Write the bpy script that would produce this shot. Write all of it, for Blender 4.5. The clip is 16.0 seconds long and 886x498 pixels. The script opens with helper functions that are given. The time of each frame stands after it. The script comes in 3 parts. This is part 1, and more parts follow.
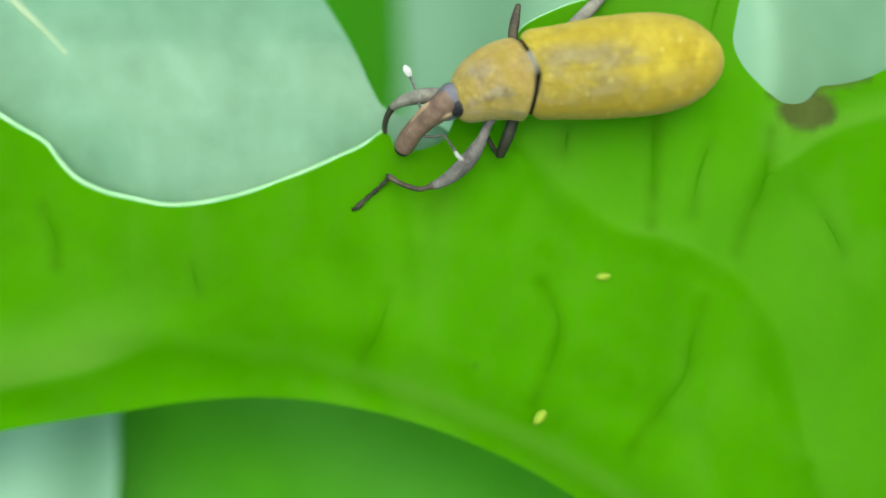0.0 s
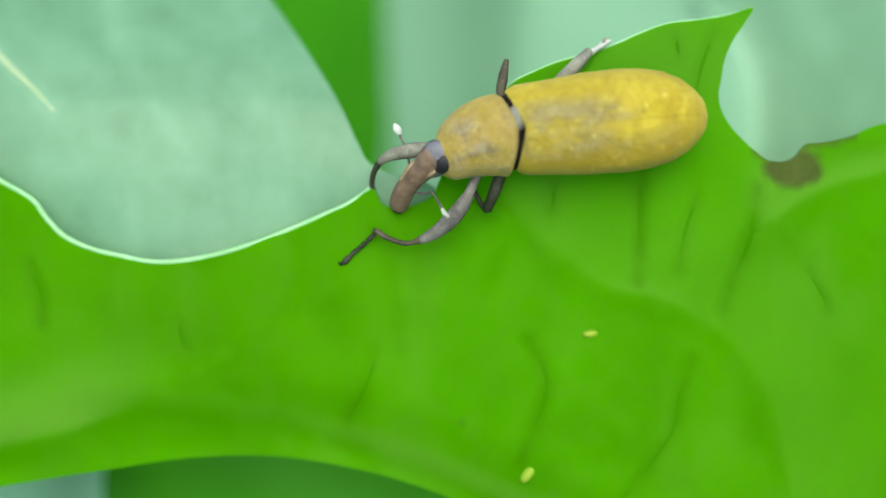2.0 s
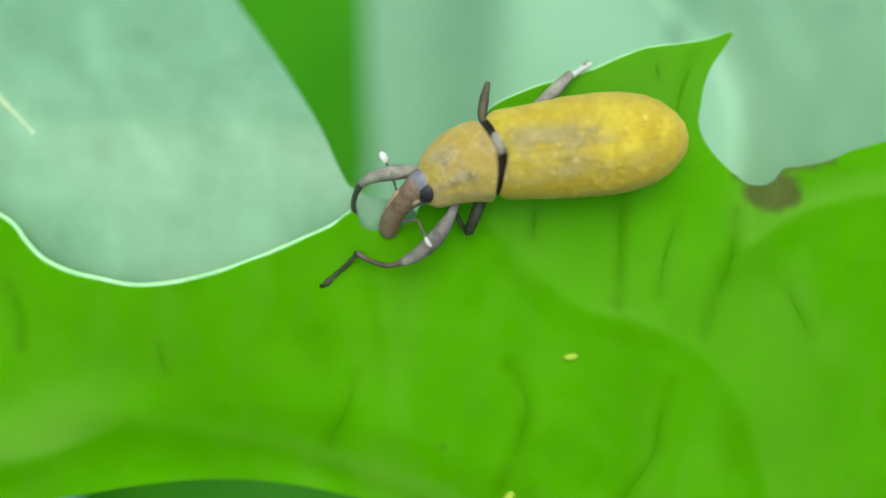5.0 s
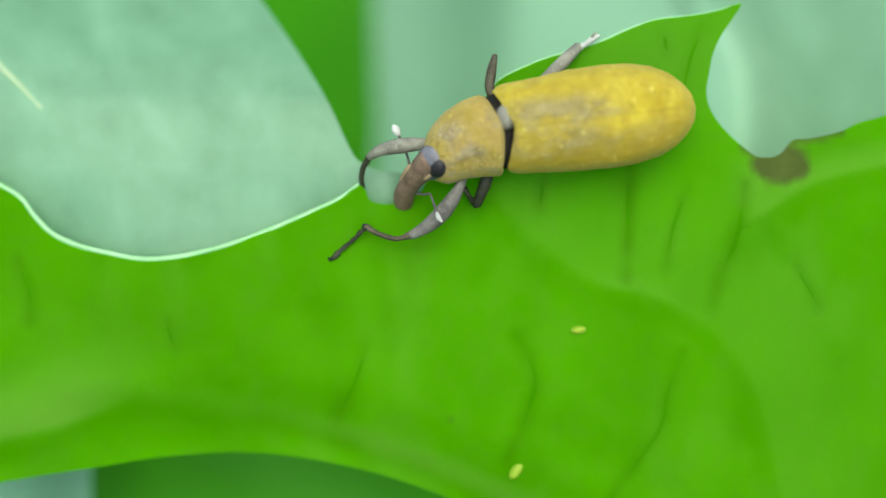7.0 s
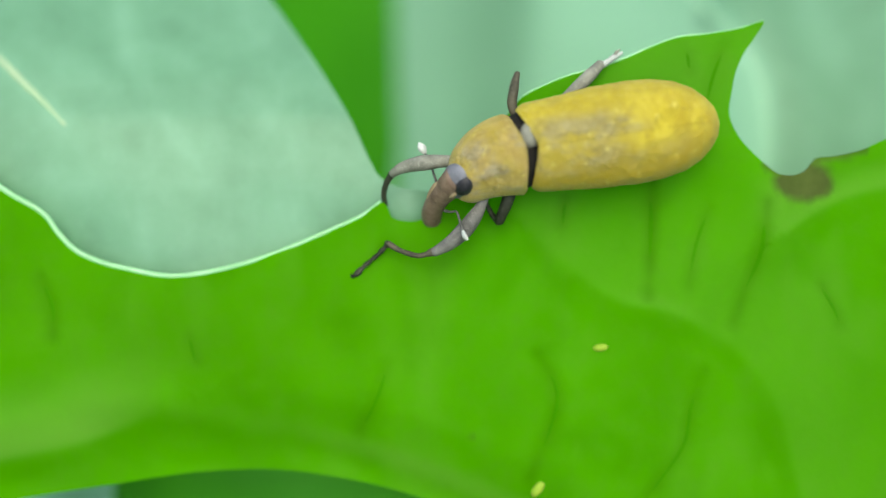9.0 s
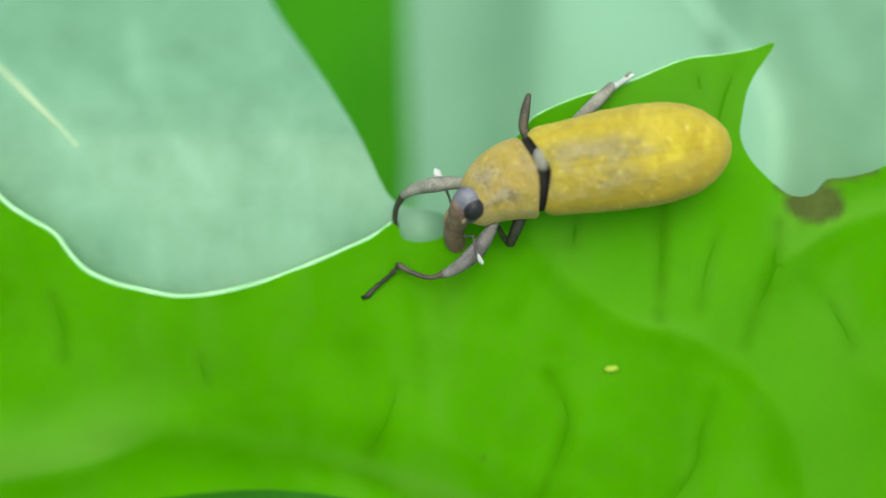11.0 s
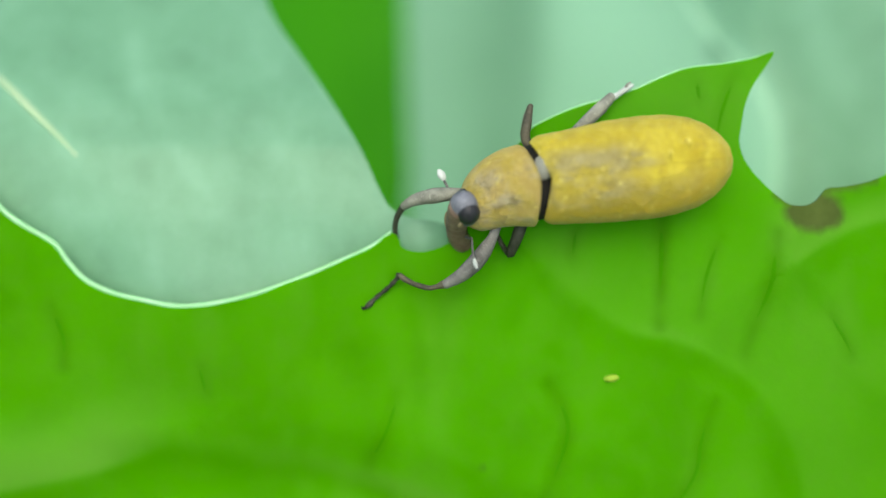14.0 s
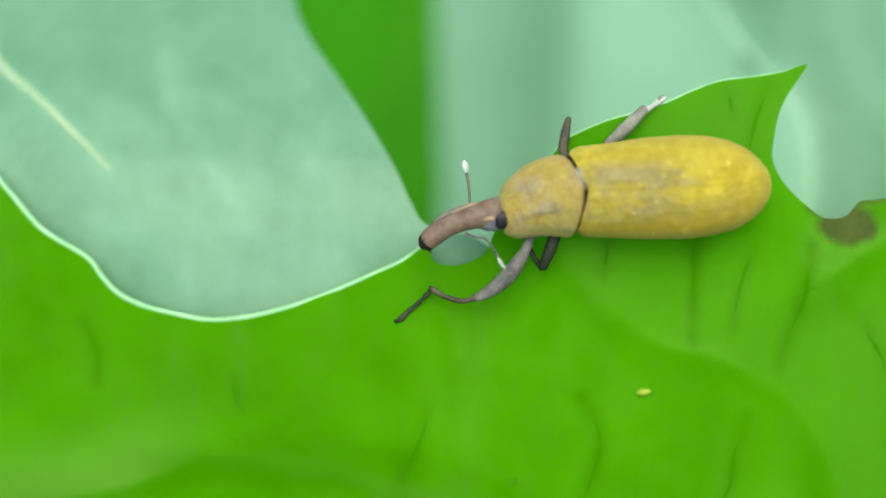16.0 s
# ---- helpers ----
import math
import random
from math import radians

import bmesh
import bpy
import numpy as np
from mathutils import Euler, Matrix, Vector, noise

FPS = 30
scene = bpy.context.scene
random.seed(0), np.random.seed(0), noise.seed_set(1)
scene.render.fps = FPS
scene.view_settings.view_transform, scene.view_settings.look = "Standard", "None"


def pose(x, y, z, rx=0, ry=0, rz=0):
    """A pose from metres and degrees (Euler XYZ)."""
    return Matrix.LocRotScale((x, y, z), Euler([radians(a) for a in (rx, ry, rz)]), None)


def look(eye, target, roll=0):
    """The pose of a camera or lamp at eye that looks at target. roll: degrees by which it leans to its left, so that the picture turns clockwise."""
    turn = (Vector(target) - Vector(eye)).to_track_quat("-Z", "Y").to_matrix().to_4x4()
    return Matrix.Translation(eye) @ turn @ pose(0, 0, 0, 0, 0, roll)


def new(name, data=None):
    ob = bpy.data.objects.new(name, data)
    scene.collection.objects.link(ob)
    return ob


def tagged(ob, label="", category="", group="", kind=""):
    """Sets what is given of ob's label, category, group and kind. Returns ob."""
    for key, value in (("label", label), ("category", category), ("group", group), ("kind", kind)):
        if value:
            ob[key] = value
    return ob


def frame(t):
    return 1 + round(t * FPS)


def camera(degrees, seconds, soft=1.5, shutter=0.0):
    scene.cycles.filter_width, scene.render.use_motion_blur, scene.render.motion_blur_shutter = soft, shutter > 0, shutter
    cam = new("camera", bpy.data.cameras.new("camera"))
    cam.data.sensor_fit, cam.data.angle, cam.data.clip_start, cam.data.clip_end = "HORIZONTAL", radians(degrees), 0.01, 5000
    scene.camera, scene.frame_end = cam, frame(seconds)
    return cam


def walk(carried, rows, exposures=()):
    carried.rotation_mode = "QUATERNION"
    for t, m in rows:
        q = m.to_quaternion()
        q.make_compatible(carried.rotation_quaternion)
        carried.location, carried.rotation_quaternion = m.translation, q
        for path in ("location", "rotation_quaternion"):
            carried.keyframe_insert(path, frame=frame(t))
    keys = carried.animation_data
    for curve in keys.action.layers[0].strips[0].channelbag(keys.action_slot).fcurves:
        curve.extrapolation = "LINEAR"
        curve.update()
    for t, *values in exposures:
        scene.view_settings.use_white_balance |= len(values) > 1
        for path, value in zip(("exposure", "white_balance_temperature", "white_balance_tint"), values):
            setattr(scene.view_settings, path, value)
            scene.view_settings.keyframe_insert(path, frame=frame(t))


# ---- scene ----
# Lengths below are in millimetres, in a frame that leans with the leaf
# (x right, y into the foliage, z up along the leaf); VIEW takes it to the world.
MM = 0.001
LEAN, HEIGHT = 42.0, 0.24
VIEW = pose(0, 0, HEIGHT, -LEAN, 0, 0)
STAND_OFF = 83.6

cam = camera(30.0, 16.0, soft=1.25)
cam.data.dof.use_dof = True
cam.data.dof.focus_distance = 0.0818
cam.data.dof.aperture_fstop = 10.0
TURNS = [  # seconds, turn to the left, tilt up, lean, in degrees
    (0.0, 0.461, -2.833, -0.053),
    (0.2, 0.445, -2.741, -0.023),
    (0.5, 1.079, -2.584, 0.022),
    (0.7, 1.567, -1.840, -0.018),
    (1.0, 0.857, -2.260, -0.077),
    (1.2, 1.047, -2.161, -0.079),
    (1.5, 1.319, -1.778, -0.081),
    (1.7, 0.619, -1.273, -0.061),
    (2.0, 0.009, -0.854, -0.031),
    (2.2, 0.522, -0.905, -0.058),
    (2.5, 0.640, -0.712, -0.098),
    (2.7, 1.129, -0.791, -0.097),
    (3.0, 0.554, -0.195, -0.095),
    (3.2, -0.281, 0.009, -0.057),
    (3.5, 0.000, 0.000, 0.000),
    (6.0, -1.032, -0.169, 0.013),
    (6.5, -0.894, -0.559, -0.056),
    (6.7, -0.979, -0.684, -0.091),
    (7.0, -0.396, -0.974, -0.143),
    (7.2, -0.186, -0.852, -0.105),
    (7.5, -0.219, -0.468, -0.047),
    (7.7, -0.184, -0.365, -0.078),
    (8.0, -0.144, -0.204, -0.125),
    (8.5, 0.212, -0.205, -0.092),
    (9.0, 0.370, -0.377, -0.041),
    (9.2, 0.565, -0.414, -0.081),
    (11.3, 0.740, 0.391, 0.054),
    (11.5, 0.412, 0.288, -0.011),
    (11.7, 0.338, 0.088, -0.016),
    (12.0, 0.030, -0.243, -0.024),
    (12.2, -0.141, -0.254, -0.049),
    (12.5, -0.309, 0.001, -0.086),
    (12.7, -0.011, 0.160, -0.070),
    (13.0, 0.431, 0.749, -0.046),
    (13.2, 0.570, 0.857, -0.070),
    (13.5, 0.753, 1.241, -0.105),
    (13.7, 0.688, 0.869, -0.074),
    (14.0, 0.727, 0.677, -0.027),
    (14.2, 0.301, 0.594, -0.038),
    (14.5, 0.292, 0.170, -0.054),
    (14.7, 0.459, 0.185, -0.036),
    (15.0, 0.341, 0.379, -0.009),
    (15.2, 0.879, 0.196, -0.007),
    (15.5, 1.960, 0.600, -0.003),
    (15.7, 1.793, 0.760, -0.030),
    (16.0, 1.829, 1.149, -0.070),
]
walk(cam, [(t, VIEW @ pose(0, -STAND_OFF * MM, 0, 90 + tilt, 0, turn) @ pose(0, 0, 0, 0, 0, lean))
           for t, turn, tilt, lean in TURNS],
     exposures=[(0.0, 0.82, 7000, 0), (16.0, 0.82, 7000, 0)])

# ---- light: a bright hazy sky, a soft veiled sun above the top of the leaf ----
SUN_UP, SUN_ROUND = 64.0, 176.0
world = bpy.data.worlds.new("sky")
scene.world = world
world.use_nodes = True
wn = world.node_tree.nodes
sky = wn.new("ShaderNodeTexSky")
sky.sky_type = 'NISHITA'
sky.sun_disc = False
sky.sun_elevation = radians(SUN_UP)
sky.sun_rotation = radians(SUN_ROUND)
sky.dust_density = 3.0
world.node_tree.links.new(sky.outputs[0], wn["Background"].inputs[0])
wn["Background"].inputs[1].default_value = 0.155
sun_data = bpy.data.lights.new("sun", 'SUN')
sun_data.energy = 1.5
sun_data.angle = radians(56)
sun_data.color = (1.0, 0.95, 0.87)
sun = new("sun", sun_data)
sa = radians(SUN_ROUND)
sun_way = Vector((math.sin(sa) * math.cos(radians(SUN_UP)), math.cos(sa) * math.cos(radians(SUN_UP)), math.sin(radians(SUN_UP))))
sun.matrix_world = look(sun_way * 3, (0, 0, 0))


# ---- materials ----
def material(name, rough=0.5, metal=0.0):
    m = bpy.data.materials.new(name)
    m.use_nodes = True
    nt = m.node_tree
    b = nt.nodes["Principled BSDF"]
    b.inputs["Roughness"].default_value = rough
    b.inputs["Metallic"].default_value = metal
    return m, nt, b


def coords(nt):
    return nt.nodes.new("ShaderNodeTexCoord").outputs["Object"]


def grain(nt, scale, detail=4.0, rough=0.6, vec=None, stretch=None):
    """Noise at a size given in bumps per metre."""
    n = nt.nodes.new("ShaderNodeTexNoise")
    n.inputs["Scale"].default_value = scale
    n.inputs["Detail"].default_value = detail
    n.inputs["Roughness"].default_value = rough
    v = vec or coords(nt)
    if stretch:
        mp = nt.nodes.new("ShaderNodeMapping")
        mp.inputs["Scale"].default_value = stretch
        nt.links.new(v, mp.inputs[0])
        v = mp.outputs[0]
    nt.links.new(v, n.inputs["Vector"])
    return n.outputs["Fac"]


def ramp(nt, fac, *stops):
    r = nt.nodes.new("ShaderNodeValToRGB")
    el = r.color_ramp.elements
    while len(el) < len(stops):
        el.new(0.5)
    for e, (p, c) in zip(el, stops):
        e.position, e.color = p, ((*c, 1) if not isinstance(c, (int, float)) else (c, c, c, 1))
    nt.links.new(fac, r.inputs[0])
    return r.outputs[0]


def mix(nt, fac, a, b, kind='MIX'):
    m = nt.nodes.new("ShaderNodeMix")
    m.data_type, m.blend_type = 'RGBA', kind
    for sock, val in ((m.inputs[0], fac), (m.inputs[6], a), (m.inputs[7], b)):
        if isinstance(val, (int, float)):
            sock.default_value = val
        elif isinstance(val, tuple):
            sock.default_value = (*val, 1)
        else:
            nt.links.new(val, sock)
    return m.outputs[2]


def relief(nt, b, height, depth, strength=0.5):
    n = nt.nodes.new("ShaderNodeBump")
    n.inputs["Distance"].default_value = depth
    n.inputs["Strength"].default_value = strength
    nt.links.new(height, n.inputs["Height"])
    nt.links.new(n.outputs[0], b.inputs["Normal"])
    return n.outputs[0]


def attribute(nt, name):
    a = nt.nodes.new("ShaderNodeAttribute")
    a.attribute_name = name
    return a.outputs["Fac"]


def blade_material(name, base, dark, pale, through_col, thin, rough, brown=None, shine=0.3):
    """Leaf blade: two-scale mottling, veins, bloom and painted light from the blade's own attributes, light let
    through.
    """
    m, nt, b = material(name, rough)
    big = grain(nt, 130, 3)
    fine = grain(nt, 900, 5, 0.65)
    col = mix(nt, ramp(nt, big, (0.35, 0.0), (0.68, 1.0)), dark, base)
    col = mix(nt, ramp(nt, fine, (0.42, 0.0), (0.75, 0.16)), col, pale)
    col = mix(nt, ramp(nt, grain(nt, 330, 5, 0.62), (0.50, 0.0), (0.72, 0.6)), col, tuple(c * 0.82 for c in dark))
    col = mix(nt, ramp(nt, grain(nt, 210, 3, 0.5, stretch=(1.4, 1, 0.6)), (0.52, 0.0), (0.75, 0.22)), col, pale)
    col = mix(nt, attribute(nt, "bloom_light"), col, pale)
    col = mix(nt, attribute(nt, "vein"), col, tuple(c * 0.62 for c in dark))
    if brown:
        spotty = mix(nt, ramp(nt, grain(nt, 700, 4), (0.3, 0.0), (0.7, 1.0)), brown, tuple(c * 2.0 for c in brown))
        col = mix(nt, attribute(nt, "scorch"), col, spotty)
    nt.links.new(col, b.inputs["Base Color"])
    b.inputs["Specular IOR Level"].default_value = shine
    normal = relief(nt, b, grain(nt, 1300, 4), 0.0001, 0.22)
    tl = nt.nodes.new("ShaderNodeBsdfTranslucent")
    tcol = mix(nt, attribute(nt, "vein"), through_col, tuple(c * 0.5 for c in through_col))
    if brown:
        tcol = mix(nt, attribute(nt, "scorch"), tcol, brown)
    nt.links.new(tcol, tl.inputs[0])
    nt.links.new(normal, tl.inputs["Normal"])
    ms = nt.nodes.new("ShaderNodeMixShader")
    ms.inputs[0].default_value = thin
    nt.links.new(b.outputs[0], ms.inputs[1])
    nt.links.new(tl.outputs[0], ms.inputs[2])
    nt.links.new(ms.outputs[0], nt.nodes["Material Output"].inputs[0])
    return m


GREEN = blade_material("fresh_leaf_green", (0.088, 0.36, 0.003), (0.070, 0.30, 0.002), (0.175, 0.41, 0.050),
                       (0.20, 0.62, 0.008), 0.5, 0.55, brown=(0.068, 0.085, 0.024), shine=0.02)
WAXY = blade_material("waxy_leaf", (0.130, 0.296, 0.180), (0.104, 0.252, 0.147), (0.285, 0.545, 0.378),
                      (0.25, 0.6, 0.3), 0.2, 0.42)
LOWER = blade_material("lower_leaf_green", (0.075, 0.37, 0.012), (0.055, 0.30, 0.010), (0.11, 0.40, 0.05),
                       (0.07, 0.32, 0.01), 0.25, 0.6, shine=0.06)
# darker copy of the leaf green, with the deep leaf's shade in its colour
SHADE = blade_material("shaded_leaf_green", (0.048, 0.295, 0.006), (0.033, 0.23, 0.005), (0.075, 0.31, 0.03),
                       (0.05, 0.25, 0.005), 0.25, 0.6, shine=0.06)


def rim_material():
    m, nt, b = material("leaf_rim", 0.4)
    nt.links.new(mix(nt, ramp(nt, grain(nt, 600, 3), (0.3, 0.0), (0.7, 1.0)), (0.20, 0.45, 0.20), (0.29, 0.55, 0.30)), b.inputs["Base Color"])
    b.inputs["Subsurface Weight"].default_value = 0.3
    b.inputs["Subsurface Radius"].default_value = (0.0002, 0.0004, 0.0002)
    return m


def rib_material(name, a, c, shine=0.4):
    m, nt, b = material(name, 0.5)
    b.inputs["Specular IOR Level"].default_value = shine
    nt.links.new(mix(nt, ramp(nt, grain(nt, 400, 4, stretch=(0.3, 1, 1)), (0.3, 0.0), (0.7, 1.0)), a, c), b.inputs["Base Color"])
    relief(nt, b, grain(nt, 1200, 3), 0.0001, 0.4)
    return m


RIM = rim_material()
RIB = rib_material("pale_rib", (0.25, 0.49, 0.32), (0.34, 0.58, 0.40))
TANVEIN = rib_material("vein_tan", (0.29, 0.43, 0.25), (0.39, 0.51, 0.32))
RIBGREEN = rib_material("rib_green", (0.075, 0.28, 0.012), (0.11, 0.32, 0.03))
VEIN = blade_material("vein_green", (0.064, 0.305, 0.002), (0.054, 0.270, 0.002), (0.085, 0.32, 0.015),
                      (0.135, 0.52, 0.006), 0.5, 0.6, shine=0.02)
STALK = rib_material("stalk_green", (0.12, 0.30, 0.06), (0.20, 0.40, 0.10))


def shell_material(name, dusty, worn):
    """Yellow dusting over a grey-brown shell, rubbed off in streaks along the back."""
    m, nt, b = material(name, 0.5)
    dust = mix(nt, ramp(nt, grain(nt, 700, 5, 0.7), (0.3, 0.0), (0.7, 1.0)), *dusty)
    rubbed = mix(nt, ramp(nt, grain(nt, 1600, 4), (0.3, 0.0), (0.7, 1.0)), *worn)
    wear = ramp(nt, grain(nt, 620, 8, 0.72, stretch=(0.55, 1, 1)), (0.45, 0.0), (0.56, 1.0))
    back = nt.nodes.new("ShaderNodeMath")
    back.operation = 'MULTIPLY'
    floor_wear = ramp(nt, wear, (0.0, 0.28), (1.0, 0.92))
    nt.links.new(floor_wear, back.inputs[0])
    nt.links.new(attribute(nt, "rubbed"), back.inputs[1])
    ochre_shade = ramp(nt, grain(nt, 520, 6, 0.7, stretch=(1.3, 1, 0.7)), (0.42, 0.0), (0.60, 0.85))
    dust = mix(nt, ochre_shade, dust, (0.34, 0.262, 0.010))
    # fall-off of light on the lower flank, painted as darker ochre
    dust = mix(nt, attribute(nt, "ochre_shade"), dust, (0.31, 0.222, 0.006))
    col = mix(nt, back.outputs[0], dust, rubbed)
    specks = ramp(nt, grain(nt, 5200, 2), (0.62, 0.0), (0.72, 0.5))
    col = mix(nt, specks, col, (0.20, 0.15, 0.03))
    # pale flecks, with the shell's small highlights put into the colour
    fleck_glints = ramp(nt, grain(nt, 2600, 3, 0.7), (0.60, 0.0), (0.72, 0.55))
    col = mix(nt, fleck_glints, col, (0.74, 0.63, 0.17))
    nt.links.new(col, b.inputs["Base Color"])
    relief(nt, b, mix(nt, 0.65, grain(nt, 4200, 5, 0.7), grain(nt, 1000, 4, 0.55)), 0.0006, 0.85)
    b.inputs["Specular IOR Level"].default_value = 0.35
    b.inputs["Sheen Weight"].default_value = 0.24
    b.inputs["Sheen Roughness"].default_value = 0.3
    b.inputs["Sheen Tint"].default_value = (1.0, 0.9, 0.5, 1)
    return m


def hide_material(name, a, c, speck=(0.5, 0.45, 0.4), rough=0.55):
    """Scaly leg and snout skin with pale hairs."""
    m, nt, b = material(name, rough)
    col = mix(nt, ramp(nt, grain(nt, 1100, 4), (0.3, 0.0), (0.7, 1.0)), a, c)
    col = mix(nt, ramp(nt, grain(nt, 5200, 3), (0.55, 0.0), (0.78, 0.32)), col, speck)
    nt.links.new(col, b.inputs["Base Color"])
    b.inputs["Specular IOR Level"].default_value = 0.22
    relief(nt, b, grain(nt, 6000, 4), 0.00006, 0.6)
    return m


SHELL = shell_material("dusted_shell", ((0.35, 0.275, 0.012), (0.55, 0.46, 0.038)), ((0.19, 0.157, 0.045), (0.34, 0.30, 0.145)))
SHIELD = shell_material("dusted_shield", ((0.32, 0.225, 0.036), (0.49, 0.37, 0.078)), ((0.17, 0.135, 0.06), (0.34, 0.30, 0.19)))
SNOUT = hide_material("snout_brown", (0.085, 0.057, 0.040), (0.21, 0.148, 0.108), (0.35, 0.29, 0.25))
LEG = hide_material("leg_grey_brown", (0.05, 0.050, 0.046), (0.18, 0.18, 0.168), (0.37, 0.37, 0.355))
PALELEG = hide_material("leg_pale", (0.10, 0.104, 0.085), (0.26, 0.265, 0.22), (0.44, 0.44, 0.39))
BROWNSHIN = hide_material("shin_brown", (0.03, 0.03, 0.02), (0.10, 0.09, 0.06), (0.18, 0.165, 0.125))
SHIN = hide_material("shin_dark", (0.012, 0.016, 0.008), (0.038, 0.044, 0.028), (0.09, 0.10, 0.07))
SKULL = hide_material("head_blue_grey", (0.055, 0.058, 0.071), (0.17, 0.178, 0.212), (0.30, 0.31, 0.36))
TANHIDE = hide_material("brow_tan", (0.20, 0.15, 0.09), (0.36, 0.28, 0.17), (0.5, 0.42, 0.3))
CLUB = hide_material("club_pale", (0.30, 0.33, 0.31), (0.52, 0.56, 0.53), (0.66, 0.70, 0.67))
CRUMB = hide_material("wax_crumb", (0.45, 0.37, 0.05), (0.62, 0.52, 0.10), (0.70, 0.62, 0.2))
NECK = hide_material("joint_dark", (0.006, 0.006, 0.005), (0.014, 0.013, 0.011), (0.03, 0.028, 0.025), 0.8)
EYE = hide_material("eye_black", (0.008, 0.008, 0.010), (0.028, 0.029, 0.036), (0.09, 0.095, 0.11), 0.38)
SPECK = hide_material("speck_yellow", (0.16, 0.32, 0.015), (0.25, 0.36, 0.035), (0.33, 0.40, 0.08))


def ground_material():
    m, nt, b = material("ground_cover", 0.9)
    col = mix(nt, ramp(nt, grain(nt, 9, 6), (0.35, 0.0), (0.65, 1.0)), (0.035, 0.09, 0.015), (0.07, 0.06, 0.03))
    nt.links.new(mix(nt, ramp(nt, grain(nt, 120, 4), (0.4, 0.0), (0.6, 1.0)), col, (0.05, 0.14, 0.02)), b.inputs["Base Color"])
    relief(nt, b, grain(nt, 60, 5), 0.02, 0.8)
    return m


# ---- building helpers ----
def obj(name, bm, mat, parent=None, label="", smooth=True):
    me = bpy.data.meshes.new(name)
    bm.to_mesh(me)
    bm.free()
    me.materials.append(mat)
    if smooth:
        me.polygons.foreach_set("use_smooth", [True] * len(me.polygons))
    ob = new(name, me)
    if parent:
        ob.parent = parent
    return tagged(ob, label) if label else ob


def part(name, bm, mat, parent, label=""):
    return obj(name, bm, mat, parent, label)


def glide(points, n):
    """Catmull-Rom curve through points, n steps a span."""
    p = [Vector(q) for q in points]
    p = [2 * p[0] - p[1]] + p + [2 * p[-1] - p[-2]]
    out = []
    for i in range(1, len(p) - 2):
        a, b, c, d = p[i - 1:i + 3]
        for k in range(n):
            t = k / n
            out.append(0.5 * (2 * b + (c - a) * t + (2 * a - 5 * b + 4 * c - d) * t * t + (3 * b - a - 3 * c + d) * t ** 3))
    return out + [p[-2]]


def tube(points, radii, sides=12, n=6, flat=1.0):
    """A round tapered limb through points (mm), with closed rounded ends; radii are spread evenly along it."""
    pts = glide(points, n)
    L = [0.0]
    for a, b in zip(pts, pts[1:]):
        L.append(L[-1] + (b - a).length)
    rr = np.interp(np.array(L) / L[-1], np.linspace(0, 1, len(radii)), radii)
    seq = [(pts[0], rr[0] * 0.02), (pts[0], rr[0] * 0.6)] + list(zip(pts, rr)) + [(pts[-1], rr[-1] * 0.6), (pts[-1], rr[-1] * 0.02)]
    ends = (pts[1] - pts[0]).normalized(), (pts[-1] - pts[-2]).normalized()
    seq[0] = (pts[0] - ends[0] * rr[0] * 0.55, seq[0][1])
    seq[1] = (pts[0] - ends[0] * rr[0] * 0.40, seq[1][1])
    seq[-2] = (pts[-1] + ends[1] * rr[-1] * 0.40, seq[-2][1])
    seq[-1] = (pts[-1] + ends[1] * rr[-1] * 0.55, seq[-1][1])
    bm = bmesh.new()
    rings, side = [], None
    for i, (c, r) in enumerate(seq):
        j = min(max(i - 2, 0), len(pts) - 1)
        way = (pts[min(j + 1, len(pts) - 1)] - pts[max(j - 1, 0)]).normalized()
        if side is None:
            side = way.orthogonal().normalized()
        side = (side - way * side.dot(way)).normalized()
        up = way.cross(side)
        rings.append([bm.verts.new((c + (side * math.cos(a) + up * math.sin(a) * flat) * r) * MM)
                      for a in (2 * math.pi * k / sides for k in range(sides))])
    for a, b in zip(rings, rings[1:]):
        for k in range(sides):
            bm.faces.new((a[k], a[(k + 1) % sides], b[(k + 1) % sides], b[k]))
    bm.faces.new(rings[0][::-1])
    bm.faces.new(rings[-1])
    bmesh.ops.recalc_face_normals(bm, faces=bm.faces)
    return bm


def ball(rx, ry, rz, centre=(0, 0, 0), seg=20, rings=14):
    bm = bmesh.new()
    bmesh.ops.create_uvsphere(bm, u_segments=seg, v_segments=rings, radius=1)
    for v in bm.verts:
        v.co = Vector((v.co.x * rx + centre[0], v.co.y * ry + centre[1], v.co.z * rz + centre[2])) * MM
    return bm


def nearness(x, z, line, width):
    """How near each (x, z) lies to a polyline (1 on it, 0 beyond width), and its signed side (positive above a line drawn left to right)."""
    pts = [np.array(p) for p in glide([(a, 0, b) for a, b in line], 6)]
    best = np.full(x.shape, 1e9)
    side = np.zeros(x.shape)
    for p, q in zip(pts, pts[1:]):
        d = q - p
        l2 = d[0] ** 2 + d[2] ** 2 + 1e-9
        t = np.clip(((x - p[0]) * d[0] + (z - p[2]) * d[2]) / l2, 0, 1)
        dx, dz = x - p[0] - t * d[0], z - p[2] - t * d[2]
        r = np.hypot(dx, dz)
        s = np.sign(d[0] * dz - d[2] * dx)
        m = r < best
        best[m], side[m] = r[m], s[m]
    k = np.clip(1 - best / width, 0, 1)
    return k * k * (3 - 2 * k), best * side


